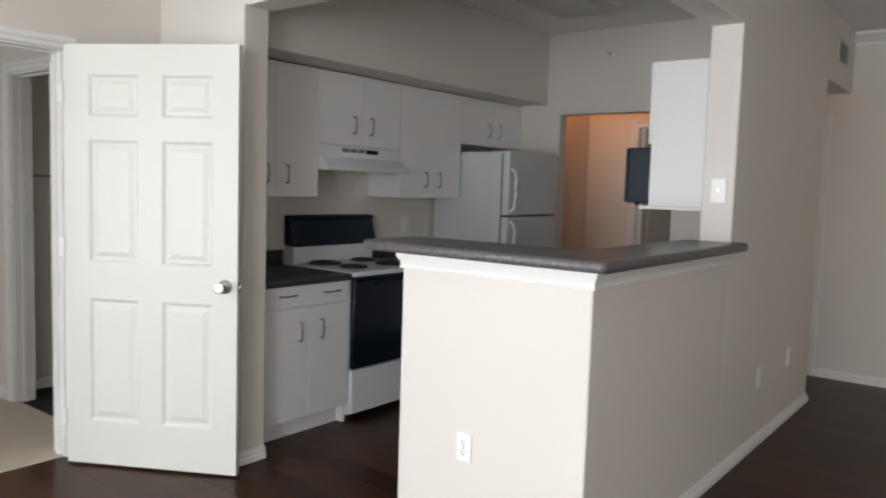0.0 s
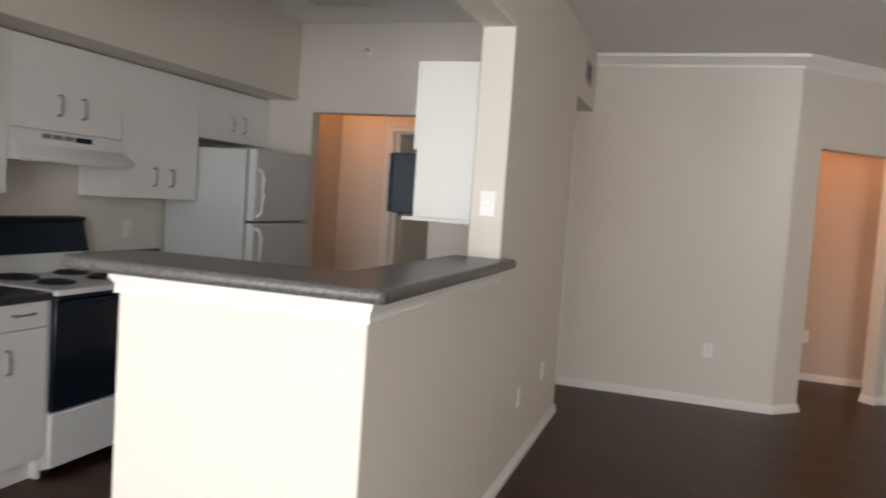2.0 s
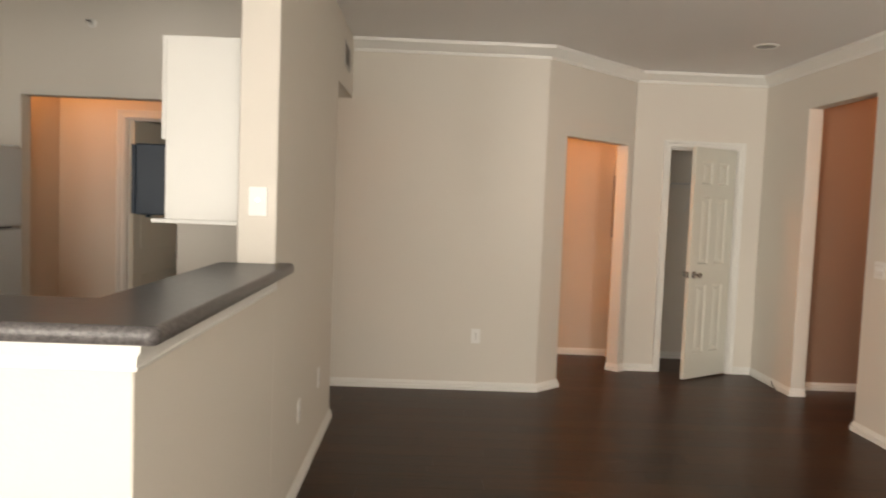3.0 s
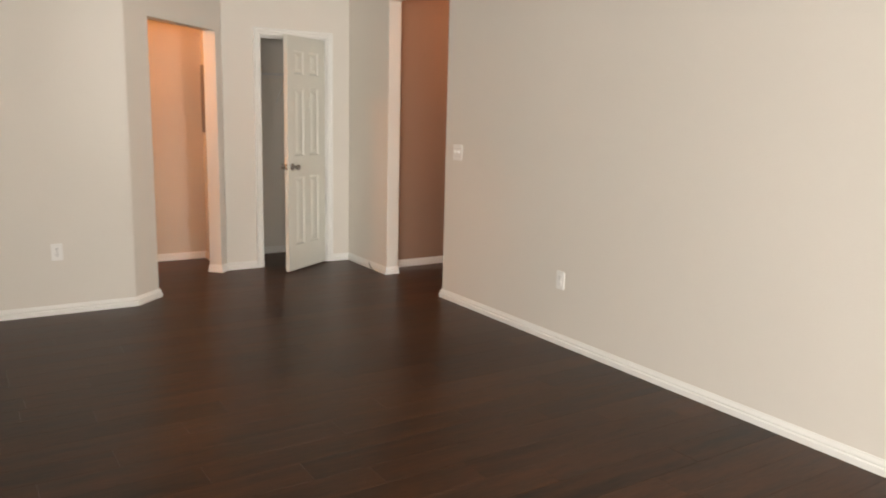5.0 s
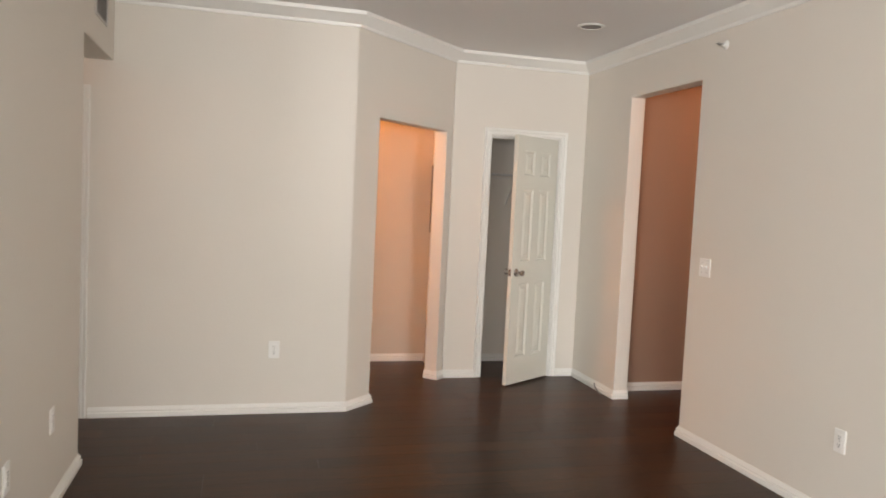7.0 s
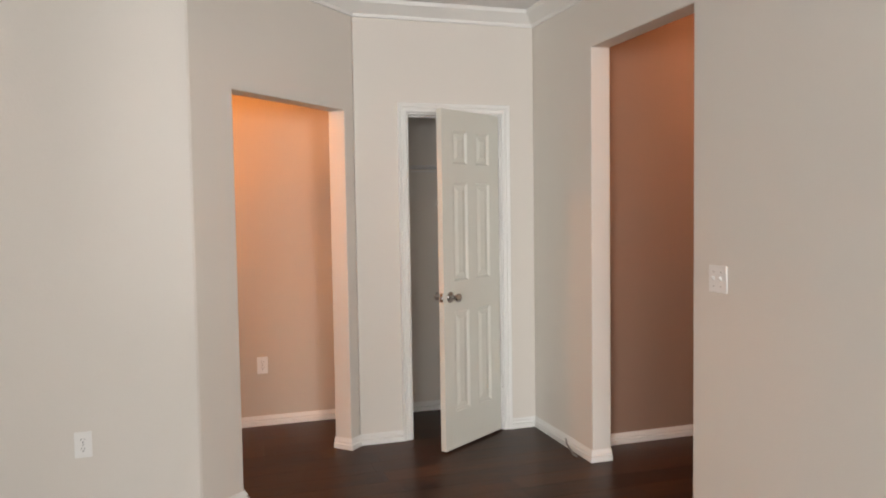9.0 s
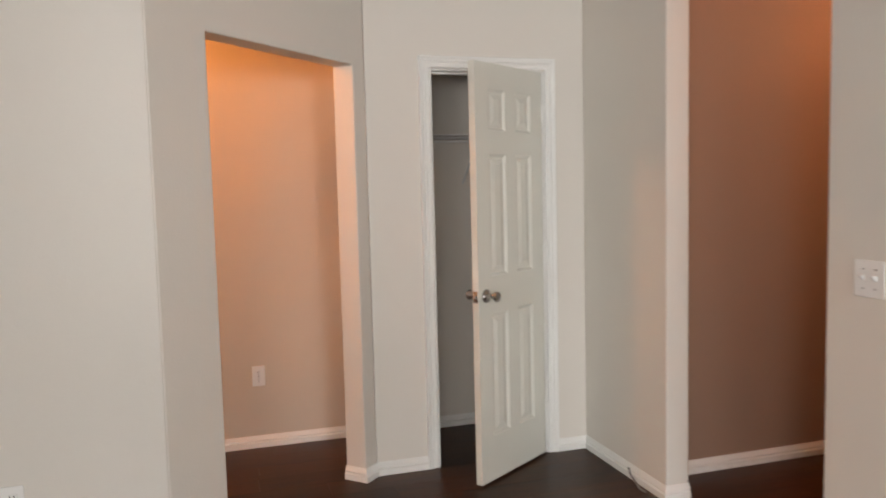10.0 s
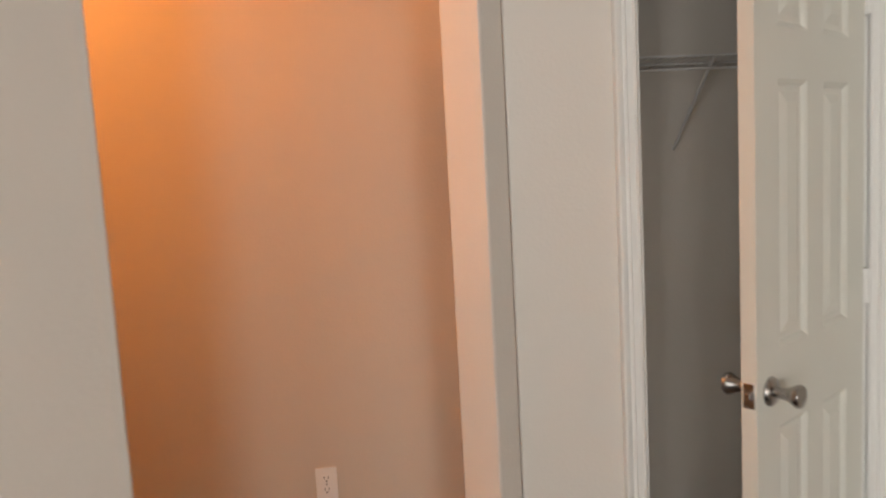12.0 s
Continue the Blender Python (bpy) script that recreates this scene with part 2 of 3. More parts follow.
wall("wall_hall_end", [(BACK + 0.12, 0), (NORTH, 0), (NORTH, H), (BACK + 0.12, H)], along_y(-3.2, -3.08), "tan hall wall with its dimness put into the colour", paint=TAN_SHADE)
wall("wall_entry_back", [(-0.8, 0), (1.74, 0), (1.74, H), (-0.8, H)], along_x(8.05, 8.17), "tan entry wall with its dimness put into the colour", paint=TAN_SHADE)
wall("wall_entry_side", [(7.43, 0), (8.05, 0), (8.05, H), (7.43, H)], along_y(1.62, 1.74))
wall("wall_entry_end", [(NORTH + 0.12, 0), (8.05, 0), (8.05, H), (NORTH + 0.12, H)], along_y(-0.92, -0.8))
wall("wall_closet_back", [(1.74, 0), (EAST, 0), (EAST, H), (1.74, H)], along_x(8.02, 8.14))
wall("wall_corridor_back", [(EAST + 0.12, 0), (5.2, 0), (5.2, H), (EAST + 0.12, H)], along_x(6.86, 6.98), "brown corridor wall, part of its shade put into the colour", paint=BROWN_SHADE)
wall("wall_corridor_front", [(EAST + 0.12, 0), (5.2, 0), (5.2, H), (EAST + 0.12, H)], along_x(5.3, 5.42))
wall("wall_corridor_end", [(5.3, 0), (6.98, 0), (6.98, H), (5.3, H)], along_y(5.2, 5.32))
wall("wall_laundry_back", [(-3.2, 0), (-0.92, 0), (-0.92, H), (-3.2, H)], along_x(7.55, 7.67))
wall("wall_laundry_side", [(NORTH + 0.12, 0), (7.55, 0), (7.55, H), (NORTH + 0.12, H)], along_y(-2.75, -2.63))
wall("wall_bedroom_inner", [(-6.0, 0), (-4.62, 0), (-4.62, 2.05), (-3.66, 2.05), (-3.66, 0), (WEST - 0.12, 0), (WEST - 0.12, H), (-6.0, H)], along_x(1.88, 2.0))
wall("wall_bedroom_end", [(-1.1, 0), (3.3, 0), (3.3, H), (-1.1, H)], along_y(-6.12, -6.0))
wall("wall_bedroom_south", [(-6.0, 0), (-5.7, 0), (-5.7, 0.8), (-4.3, 0.8), (-4.3, 0), (WEST - 0.12, 0), (WEST - 0.12, H), (-4.3, H), (-4.3, 2.05), (-5.7, 2.05), (-5.7, H), (-6.0, H)], along_x(-1.1, -0.98), bevel=0)
wall("wall_bath_side", [(2.0, 0), (3.18, 0), (3.18, H), (2.0, H)], along_y(-4.97, -4.85))
wall("wall_bath_back", [(-6.0, 0), (WEST - 0.12, 0), (WEST - 0.12, H), (-6.0, H)], along_x(3.18, 3.3))

# half wall under the bar
structure(Builder().prism([(-1.70, FRONT), (SIDE, FRONT), (SIDE, 3.685), (SIDE_K, 3.685), (SIDE_K, FRONT + 0.15), (-1.70, FRONT + 0.15)], 0, 1.164).make("half_wall", WALL, bevel=0.006),
          "beige painted half wall under the breakfast bar")

structure(Builder().box(-6.12, 5.32, SOUTH - 0.12, 8.17, H, H + 0.1).make("ceiling", CEIL), "white textured drywall ceiling")
structure(Builder().prism([(WEST, FRONT + 0.13), (-2.92, FRONT + 0.13), (-2.92, BACK), (WEST, BACK)], 2.145, H).make("soffit", WALL, bevel=0.005), "beige drywall soffit over the kitchen cabinets")
structure(Builder().box(WEST - 0.10, 5.32, SOUTH - 0.12, 8.17, -0.12, -0.011).make("subfloor", SUBFLOOR), "dark subfloor under the planks")
structure(Builder().box(-6.12, WEST - 0.101, -1.1, 3.3, -0.12, -0.004).make("bedroom_subfloor", SUBFLOOR), "dark floor past the carpet")
structure(Builder().box(-6.0, WEST - 0.02, -0.98, 1.90, -0.003, 0.008).make("carpet", CARPET), "cream cut-pile bedroom carpet")
structure(Builder().box(-400, 400, -400, 400, -0.3, -0.13).make("ground", GROUND), "pale paved ground outside the patio door")

# ---- trim ----
SKIRT = [(0, 0.001), (0.018, 0.001), (0.018, 0.030), (0.009, 0.035), (0.009, 0.038), (0.014, 0.043), (0.012, 0.051), (0.005, 0.058), (0.004, 0.068), (0, 0.068)]
CROWN = [(0, H - 0.002), (0, H - 0.098), (0.012, H - 0.096), (0.016, H - 0.078), (0.034, H - 0.066), (0.062, H - 0.036), (0.078, H - 0.026), (0.082, H - 0.002)]


def on_diag(s, back=0.0):
    p = C1 + DIAG * s + DIAG_N * back
    return (p.x, p.y)


def skirting(path):
    return structure(Builder().sweep(path, SKIRT).make("baseboard", TRIM, smooth=True), "white moulded baseboard along the wall")


skirting([(EAST, SOUTH), (EAST, 5.70), (EAST + 0.12, 5.70)])
skirting([(EAST + 0.12, 6.62), (EAST, 6.62), (EAST, CLOSET), (2.635, CLOSET)])
skirting([(1.892, CLOSET), (1.62, CLOSET), on_diag(S2), on_diag(S2, 0.12)])
skirting([on_diag(S1, 0.12), on_diag(S1), (0.688, NORTH), (-0.958, NORTH)])
skirting([(SIDE_K, 5.595), (SIDE, 5.595), (SIDE, FRONT), (-1.70, FRONT), (-1.70, FRONT + 0.15)])
skirting([(-2.74, FRONT + 0.13), (-2.74, FRONT - 0.02), (WEST, FRONT - 0.02), (WEST, 1.73)])
skirting([(WEST, 0.70), (WEST, -1.4)])
skirting([(1.62, 7.55), (1.62, 8.05), (-0.8, 8.05)])
skirting([(5.2, 6.86), (EAST + 0.12, 6.86)])
skirting([(EAST, 8.02), (1.74, 8.02)])
skirting([(-2.64, NORTH), (-3.08, NORTH), (-3.08, BACK + 0.12)])
skirting([(-4.68, 1.88), (-6.0, 1.88), (-6.0, -0.98)])
structure(Builder().sweep([(EAST, SOUTH), (EAST, CLOSET), (1.62, CLOSET), (0.688, NORTH), (SIDE + 0.001, NORTH)], CROWN).make("crown_trim", TRIM, smooth=True), "white crown moulding at the ceiling")

CASING = [(0, 0.0), (0, 0.010), (0.005, 0.015), (0.010, 0.009), (0.026, 0.010), (0.031, 0.018), (0.038, 0.012), (0.046, 0.020), (0.056, 0.023), (0.060, 0.020), (0.060, 0)]


def casing(a, b, top, place, label="white moulded door casing"):
    """Three sides round an opening from a to b; its profile grows outwards."""
    ob = Builder().sweep([(a, 0.001), (a, top), (b, top), (b, 0.001)], CASING, place).make("door_trim", TRIM, smooth=True)
    return structure(ob, label)


def jamb(a, b, top, depth, place):
    """The white lining of an opening with its stop."""
    t = 0.018
    bd = Builder()
    for u0, u1, z0, z1 in ((a, a + t, 0.001, top), (b - t, b, 0.001, top), (a + t, b - t, top - t, top)):
        bd.prism([(u0, z0), (u1, z0), (u1, z1), (u0, z1)], 0.001, depth, place)
    for u0, u1, z0, z1 in ((a + t, a + t + 0.011, 0.001, top - t), (b - t - 0.011, b - t, 0.001, top - t), (a + t + 0.011, b - t - 0.011, top - t - 0.011, top - t)):
        bd.prism([(u0, z0), (u1, z0), (u1, z1), (u0, z1)], 0.045, 0.08, place)
    return structure(bd.make("door_jamb_trim", TRIM, bevel=0.002), "white door jamb lining with stop")


to_closet = lambda a, b, c: (a, CLOSET - c, b)
casing(1.952, 2.575, 2.057, to_closet)
jamb(1.944, 2.582, 2.065, 0.12, lambda a, b, c: (a, CLOSET + c, b))
to_west = lambda a, b, c: (WEST + c, a, b)
casing(0.773, 1.657, 2.052, to_west)
jamb(0.765, 1.665, 2.06, 0.12, lambda a, b, c: (WEST - c, a, b))
casing(-2.577, -1.028, 2.042, lambda a, b, c: (a, NORTH - c, b), "white casing of the laundry doors")
jamb(-2.585, -1.02, 2.05, 0.12, lambda a, b, c: (a, NORTH + c, b))
casing(-4.612, -3.668, 2.042, lambda a, b, c: (a, 1.88 - c, b))
jamb(-4.62, -3.66, 2.05, 0.12, lambda a, b, c: (a, 1.88 + c, b))

# patio door in the south wall, out of view and assumed from the daylight
pd = structure(base("window_1", pose(-1.7, SOUTH - 0.06, 0), "", ""), "white framed sliding patio door")
fr = Builder()
fr.box(-1.25, -1.19, -0.05, 0.05, 0, 2.15).box(1.19, 1.25, -0.05, 0.05, 0, 2.15).box(-1.19, 1.19, -0.05, 0.05, 2.09, 2.15).box(-1.19, 1.19, -0.05, 0.05, 0, 0.05).box(-0.04, 0.04, -0.04, 0.04, 0.05, 2.09)
fr.make("window_frame", TRIM, pd, bevel=0.004)

# Two unseen windows added to go with the southeast and west lamps.
w3 = structure(base("window_3", pose(1.55, SOUTH - 0.06, 0), "", ""), "unseen white framed window with a panel below, added for southeast light")
Builder().box(-0.8, -0.74, -0.05, 0.05, 0, 2.15).box(0.74, 0.8, -0.05, 0.05, 0, 2.15).box(-0.74, 0.74, -0.05, 0.05, 2.09, 2.15).box(-0.74, 0.74, -0.05, 0.05, 0, 0.6).make("window_frame", TRIM, w3, bevel=0.004)
w2 = structure(base("window_2", pose(WEST - 0.06, -2.4, 0), "", ""), "unseen white framed tall window, added for light from the west")
Builder().box(-0.05, 0.05, -1.0, -0.94, 0, 2.1).box(-0.05, 0.05, 0.94, 1.0, 0, 2.1).box(-0.05, 0.05, -0.94, 0.94, 2.04, 2.1).box(-0.05, 0.05, -0.94, 0.94, 0, 0.5).box(-0.03, 0.03, -0.03, 0.03, 0.5, 2.04).make("window_frame", TRIM, w2, bevel=0.004)

# ---- doors ----


def panel_door(name, m, width, label, mirror=1, top=2.03):
    """A moulded six-panel door; its hinge is at the origin and its leaf runs along +x, 35 mm thick along y."""
    th = 0.035
    thing = base(name, m, label, "door")
    stile = 0.105 if width < 0.7 else 0.125
    mull = 0.085 if width < 0.7 else 0.12
    pw = (width - 2 * stile - mull) / 2
    xs = [0, stile, stile + pw, stile + pw + mull, width - stile, width]
    zs = [0.01, 0.23, 0.84, 1.02, 1.61, 1.72, 1.92, top + 0.01]
    rings = [(0, 0), (0.007, 0.004), (0.014, 0.010), (0.026, 0.010), (0.050, 0.003)]
    bd = Builder()
    for side, s in ((0.0, 1), (-th, -1)):
        for i in range(5):
            for j in range(7):
                x0, x1, z0, z1 = xs[i], xs[i + 1], zs[j], zs[j + 1]
                if i in (1, 3) and j in (1, 3, 5):
                    loops = []
                    for o, d in rings:
                        o = min(o, pw / 2 - 0.012)
                        y = side - s * d
                        loops.append([(x0 + o, y, z0 + o), (x1 - o, y, z0 + o), (x1 - o, y, z1 - o), (x0 + o, y, z1 - o)])
                    verts = [p for q in loops for p in q]
                    faces = [(4 * k + e, 4 * k + (e + 1) % 4, 4 * k + 4 + (e + 1) % 4, 4 * k + 4 + e) for k in range(len(rings) - 1) for e in range(4)]
                    bd.add(verts, faces + [tuple(range(4 * len(rings) - 4, 4 * len(rings)))])
                else:
                    bd.add([(x0, side, z0), (x1, side, z0), (x1, side, z1), (x0, side, z1)], [(0, 1, 2, 3)])
    z0, z1 = zs[0], zs[-1]
    for a, b in (((0, z0), (0, z1)), ((0, z1), (width, z1)), ((width, z1), (width, z0)), ((width, z0), (0, z0))):
        bd.add([(a[0], 0, a[1]), (b[0], 0, b[1]), (b[0], -th, b[1]), (a[0], -th, a[1])], [(0, 1, 2, 3)])
    bd.make("leaf", DOOR, thing)
    kx, kz = width - 0.062, 0.93
    for side, turn in ((0.0, -90), (-th, 90)):
        k = Builder().lathe([(0.033, 0), (0.033, 0.004), (0.029, 0.009), (0.015, 0.013), (0.0125, 0.022), (0.0135, 0.034), (0.0185, 0.047), (0.0245, 0.057), (0.0260, 0.063), (0.0235, 0.069), (0.012, 0.0705), (0.004, 0.069)], pose(kx, side, kz, turn, 0, 0), 24)
        tagged(k.make("knob", NICKEL, thing, smooth=True), "satin nickel door knob")
    plate = Builder().box(width - 0.0005, width + 0.002, -th / 2 - 0.0125, -th / 2 + 0.0125, kz - 0.028, kz + 0.028)
    plate.box(width, width + 0.011, -th / 2 - 0.006, -th / 2 + 0.006, kz - 0.008, kz + 0.008)
    tagged(plate.make("latch_plate", NICKEL, thing, bevel=0.0015), "nickel latch plate")
    for hz in (0.24, 1.09, 1.83):
        y = 0.006 * mirror if mirror > 0 else -th - 0.006
        hg = Builder().rod([(-0.006, y, hz - 0.045), (-0.006, y, hz + 0.045)], 0.007, 10)
        hg.box(-0.030, 0.002, y - 0.008, y - 0.004, hz - 0.045, hz + 0.045)
        tagged(hg.make("hinge", TRIM, thing, smooth=True), "white painted hinge")
    return thing


# The leaf opens into the living room: its room face is the one turned towards the patio.
closet_angle = math.degrees(math.atan2(7.045 - 7.366, 2.075 - 2.551))
panel_door("closet_door", pose(2.551, 7.366, 0.003, 0, 0, closet_angle), 0.586, "white six-panel closet door standing ajar with nickel knobs", 1)
bed_angle = math.degrees(math.atan2(2.088 - 1.650, -2.628 + 3.398))
panel_door("bedroom_door", pose(-3.398, 1.650, 0.003, 0, 0, bed_angle), 0.885, "white six-panel bedroom door standing wide open", -1, 2.052)

# ---- breakfast bar ----
bar = base("breakfast_bar_top", pose(-0.9, 2.3, 1.15), "charcoal speckled laminate bar top with worn rolled edge", "countertop")
inv = bar.matrix_world.inverted()


def bar_place(a, b, c):
    return tuple(inv @ Vector((a, b, c)))


def rounded(poly, radii, n=5):
    out = []
    for i, (p, r) in enumerate(zip(poly, radii)):
        p = Vector(p)
        if not r:
            out.append(tuple(p))
            continue
        a, b = (Vector(poly[i - 1]) - p).normalized(), (Vector(poly[(i + 1) % len(poly)]) - p).normalized()
        for k in range(n + 1):
            t = k / n
            out.append(tuple((p + a * r) * (1 - t) ** 2 + 2 * t * (1 - t) * p + (p + b * r) * t ** 2))
    return out


L_POLY = rounded([(-1.90, 2.163), (-0.785, 2.163), (-0.785, 3.740), (SIDE + 0.002, 3.740), (SIDE + 0.002, 3.682), (-1.06, 3.682), (-1.06, 2.54), (-1.90, 2.54)],
                 [0.05, 0.015, 0.012, 0, 0, 0.01, 0.02, 0.08])
Builder().prism(L_POLY, 1.200, 1.2085, bar_place).make("top", COUNTER, bar, bevel=0.003)
nose = [(o, z + 0.015) for o, z in ((0.0, 1.151), (-0.008, 1.152), (-0.0135, 1.158), (-0.016, 1.168), (-0.0155, 1.178), (-0.012, 1.187), (-0.004, 1.1932), (0.0, 1.1934), (0.012, 1.1934), (0.012, 1.151))]
tagged(Builder().sweep(L_POLY, nose, bar_place, closed=True).make("rolled_edge", EDGE, bar, smooth=True), "scuffed grey rolled edge")
Builder().prism(L_POLY, 1.166, 1.201, bar_place).make("core", EDGE, bar)
BARTRIM = [(o, z + 0.015) for o, z in ((0, 1.088), (0.010, 1.088), (0.012, 1.096), (0.008, 1.100), (0.010, 1.118), (0.022, 1.134), (0.024, 1.1495), (0, 1.1495))]
structure(Builder().sweep([(SIDE, 3.68), (SIDE, FRONT), (-1.70, FRONT), (-1.70, FRONT + 0.15)], BARTRIM).make("bar_trim", TRIM, smooth=True), "white moulding under the bar top")

# ---- kitchen ----


def pull(parent, x, y, z, upright=True, length=0.105):
    """A bowed wire pull on a face that looks along +x."""
    h = length / 2
    u = (lambda d: (y, z + d)) if upright else (lambda d: (y + d, z))
    pts = [(x, *u(-h)), (x + 0.020, *u(-h)), (x + 0.027, *u(-h + 0.008)), (x + 0.028, *u(0)), (x + 0.027, *u(h - 0.008)), (x + 0.020, *u(h)), (x, *u(h))]
    tagged(Builder().rod(pts, 0.0045, 8).make("handle", CHROME, parent, smooth=True), "brushed steel bow handle")


def upper_cabinet(y0, y1, split, z0, z1, hz, offsets, label):
    """White wall cabinet with two slab doors; its front looks along +x."""
    thing = base("wall_cabinet", pose(WEST, y0, z0), label, "cabinet", "white kitchen wall cabinets")
    w, h, d = y1 - y0, z1 - z0, 0.285
    Builder().box(0, d, 0.001, w - 0.001, 0, h).make("body", CABINET, thing, bevel=0.0015)
    for a, b, hy in ((0.001, split - y0 - 0.0007, offsets[0] - y0), (split - y0 + 0.0007, w - 0.001, offsets[1] - y0)):
        leaf = Builder().box(d + 0.001, d + 0.018, a, b, 0.002, h - 0.003).make("door", CABINET, thing, bevel=0.001)
        pull(leaf, d + 0.018, hy, hz - z0)
    return thing


upper_cabinet(FRONT + 0.133, 3.068, 2.738, 1.352, 2.138, 1.487, (2.665, 2.812), "white laminate wall cabinet beside the range hood")
upper_cabinet(3.07, 3.828, 3.448, 1.682, 2.138, 1.818, (3.368, 3.528), "short white laminate cabinet above the range hood")
upper_cabinet(3.83, 4.533, 4.187, 1.352, 2.138, 1.485, (4.11, 4.265), "white laminate wall cabinet beside the refrigerator")
upper_cabinet(4.535, BACK - 0.003, 4.968, 1.772, 2.138, 1.902, (4.895, 5.04), "short white laminate cabinet over the refrigerator")

hood = base("range_hood", pose(WEST, 3.072, 1.53), "white metal range hood with vent slots under the cabinet", "range hood")
hw = 0.754
Builder().prism([(0, 0.0), (0.378, -0.010), (0.383, 0.014), (0.312, 0.076), (0.308, 0.150), (0, 0.150)], 0, hw, lambda a, b, c: (a, c, b)).make("canopy", ENAMEL, hood, bevel=0.003)
for k in range(3):
    tagged(Builder().box(0.307, 0.3125, 0.19 + 0.072 * k, 0.25 + 0.072 * k, 0.110, 0.134).make("vent", GREYMETAL, hood), "grey slotted vent")
tagged(Builder().box(0.307, 0.3135, 0.41, 0.525, 0.106, 0.134).make("switch_panel", BLACKP, hood, bevel=0.001), "black switch strip")

bc = base("base_cabinet", pose(WEST, FRONT + 0.133, 0), "white laminate base cabinet with two drawers and two doors", "cabinet")
by = FRONT + 0.133
w = 3.04 - by
Builder().box(0, 0.60, 0, w, 0.105, 0.867).make("body", CABINET, bc, bevel=0.0015)
Builder().box(0, 0.555, 0, w, 0.0, 0.105).box(0, 0.60, w - 0.02, w, 0.0, 0.105).make("plinth", CABINET, bc)
for a, b in ((0.002, 2.735 - by - 0.0015), (2.735 - by + 0.0015, w - 0.002)):
    leaf = Builder().box(0.601, 0.619, a, b, 0.108, 0.740).make("door", CABINET, bc, bevel=0.002)
    pull(leaf, 0.619, (2.654 if a < 0.1 else 2.817) - by, 0.606)
front = Builder().box(0.601, 0.619, 0.002, w - 0.002, 0.746, 0.866).make("drawer", CABINET, bc, bevel=0.002)
for y in (2.567, 2.898):
    pull(front, 0.619, y - by, 0.815, False, 0.11)

bc2 = base("base_cabinet", pose(WEST, 3.822, 0), "white laminate base cabinet between range and refrigerator", "cabinet")
Builder().box(0, 0.60, 0, 0.72, 0.105, 0.867).box(0, 0.555, 0, 0.72, 0, 0.105).make("body", CABINET, bc2, bevel=0.0015)
leaf = Builder().box(0.601, 0.619, 0.002, 0.718, 0.108, 0.740).make("door", CABINET, bc2, bevel=0.002)
pull(leaf, 0.619, 0.09, 0.606)
leaf = Builder().box(0.601, 0.619, 0.002, 0.718, 0.746, 0.866).make("drawer", CABINET, bc2, bevel=0.002)
pull(leaf, 0.619, 0.36, 0.815, False, 0.11)


def worktop(y0, y1):
    thing = base("worktop", pose(WEST, y0, 0.868), "dark charcoal laminate worktop with low splashback", "countertop", "kitchen worktops")
    Builder().prism([(0, 0), (0.632, 0), (0.640, 0.006), (0.642, 0.02), (0.636, 0.034), (0.625, 0.038), (0, 0.038)], 0.001, y1 - y0 - 0.001, lambda a, b, c: (a, c, b)).make("slab", KCOUNTER, thing, smooth=True)
    Builder().box(0.001, 0.02, 0.001, y1 - y0 - 0.001, 0.039, 0.135).make("splashback", KCOUNTER, thing, bevel=0.004)


worktop(by, 3.046)
worktop(3.82, 4.545)

# electric range
st = base("electric_range", pose(WEST + 0.012, 3.052, 0), "white electric range with black oven door and coil burners", "stove")
sw = 0.757
Builder().box(0.0, 0.60, 0.0, sw, 0.035, 0.885).make("body", ENAMEL, st, bevel=0.004)
Builder().prism(rounded([(0, 0), (0.645, 0), (0.645, sw), (0, sw)], [0.004, 0.02, 0.02, 0.004]), 0.886, 0.914).make("cooktop", ENAMEL, st, bevel=0.008, segments=3)
Builder().box(0.601, 0.632, 0.004, sw - 0.004, 0.045, 0.312).make("drawer_front", ENAMEL, st, bevel=0.006)
door = tagged(Builder().box(0.601, 0.636, 0.004, sw - 0.004, 0.322, 0.882).make("oven_door", BLACK, st, bevel=0.006), "glossy black glass oven door")
hb = Builder().rod([(0.636, 0.06, 0.845), (0.668, 0.06, 0.850), (0.668, sw - 0.06, 0.850), (0.636, sw - 0.06, 0.845)], 0.010, 10)
tagged(hb.make("handle", BLACKP, door, smooth=True), "black oven handle")
for y in (0.06, sw - 0.06):
    for x in (0.07, 0.55):
        Builder().lathe([(0.016, 0), (0.016, 0.02), (0.011, 0.036)], pose(x, y, 0), 12).make("foot", BLACKP, st)
Builder().prism([(0.0, 0.914), (0.082, 0.914), (0.076, 1.035), (0.0, 1.035)], 0.012, sw - 0.012, lambda a, b, c: (a, c, b)).make("backguard", ENAMEL, st, bevel=0.004)
tagged(Builder().prism([(0.0, 1.032), (0.098, 1.024), (0.104, 1.036), (0.060, 1.192), (0.076, 1.208), (0.070, 1.222), (0.0, 1.226)], -0.002, sw + 0.002, lambda a, b, c: (a, c, b)).make("control_panel", BLACKP, st, bevel=0.006), "slanted black control panel")
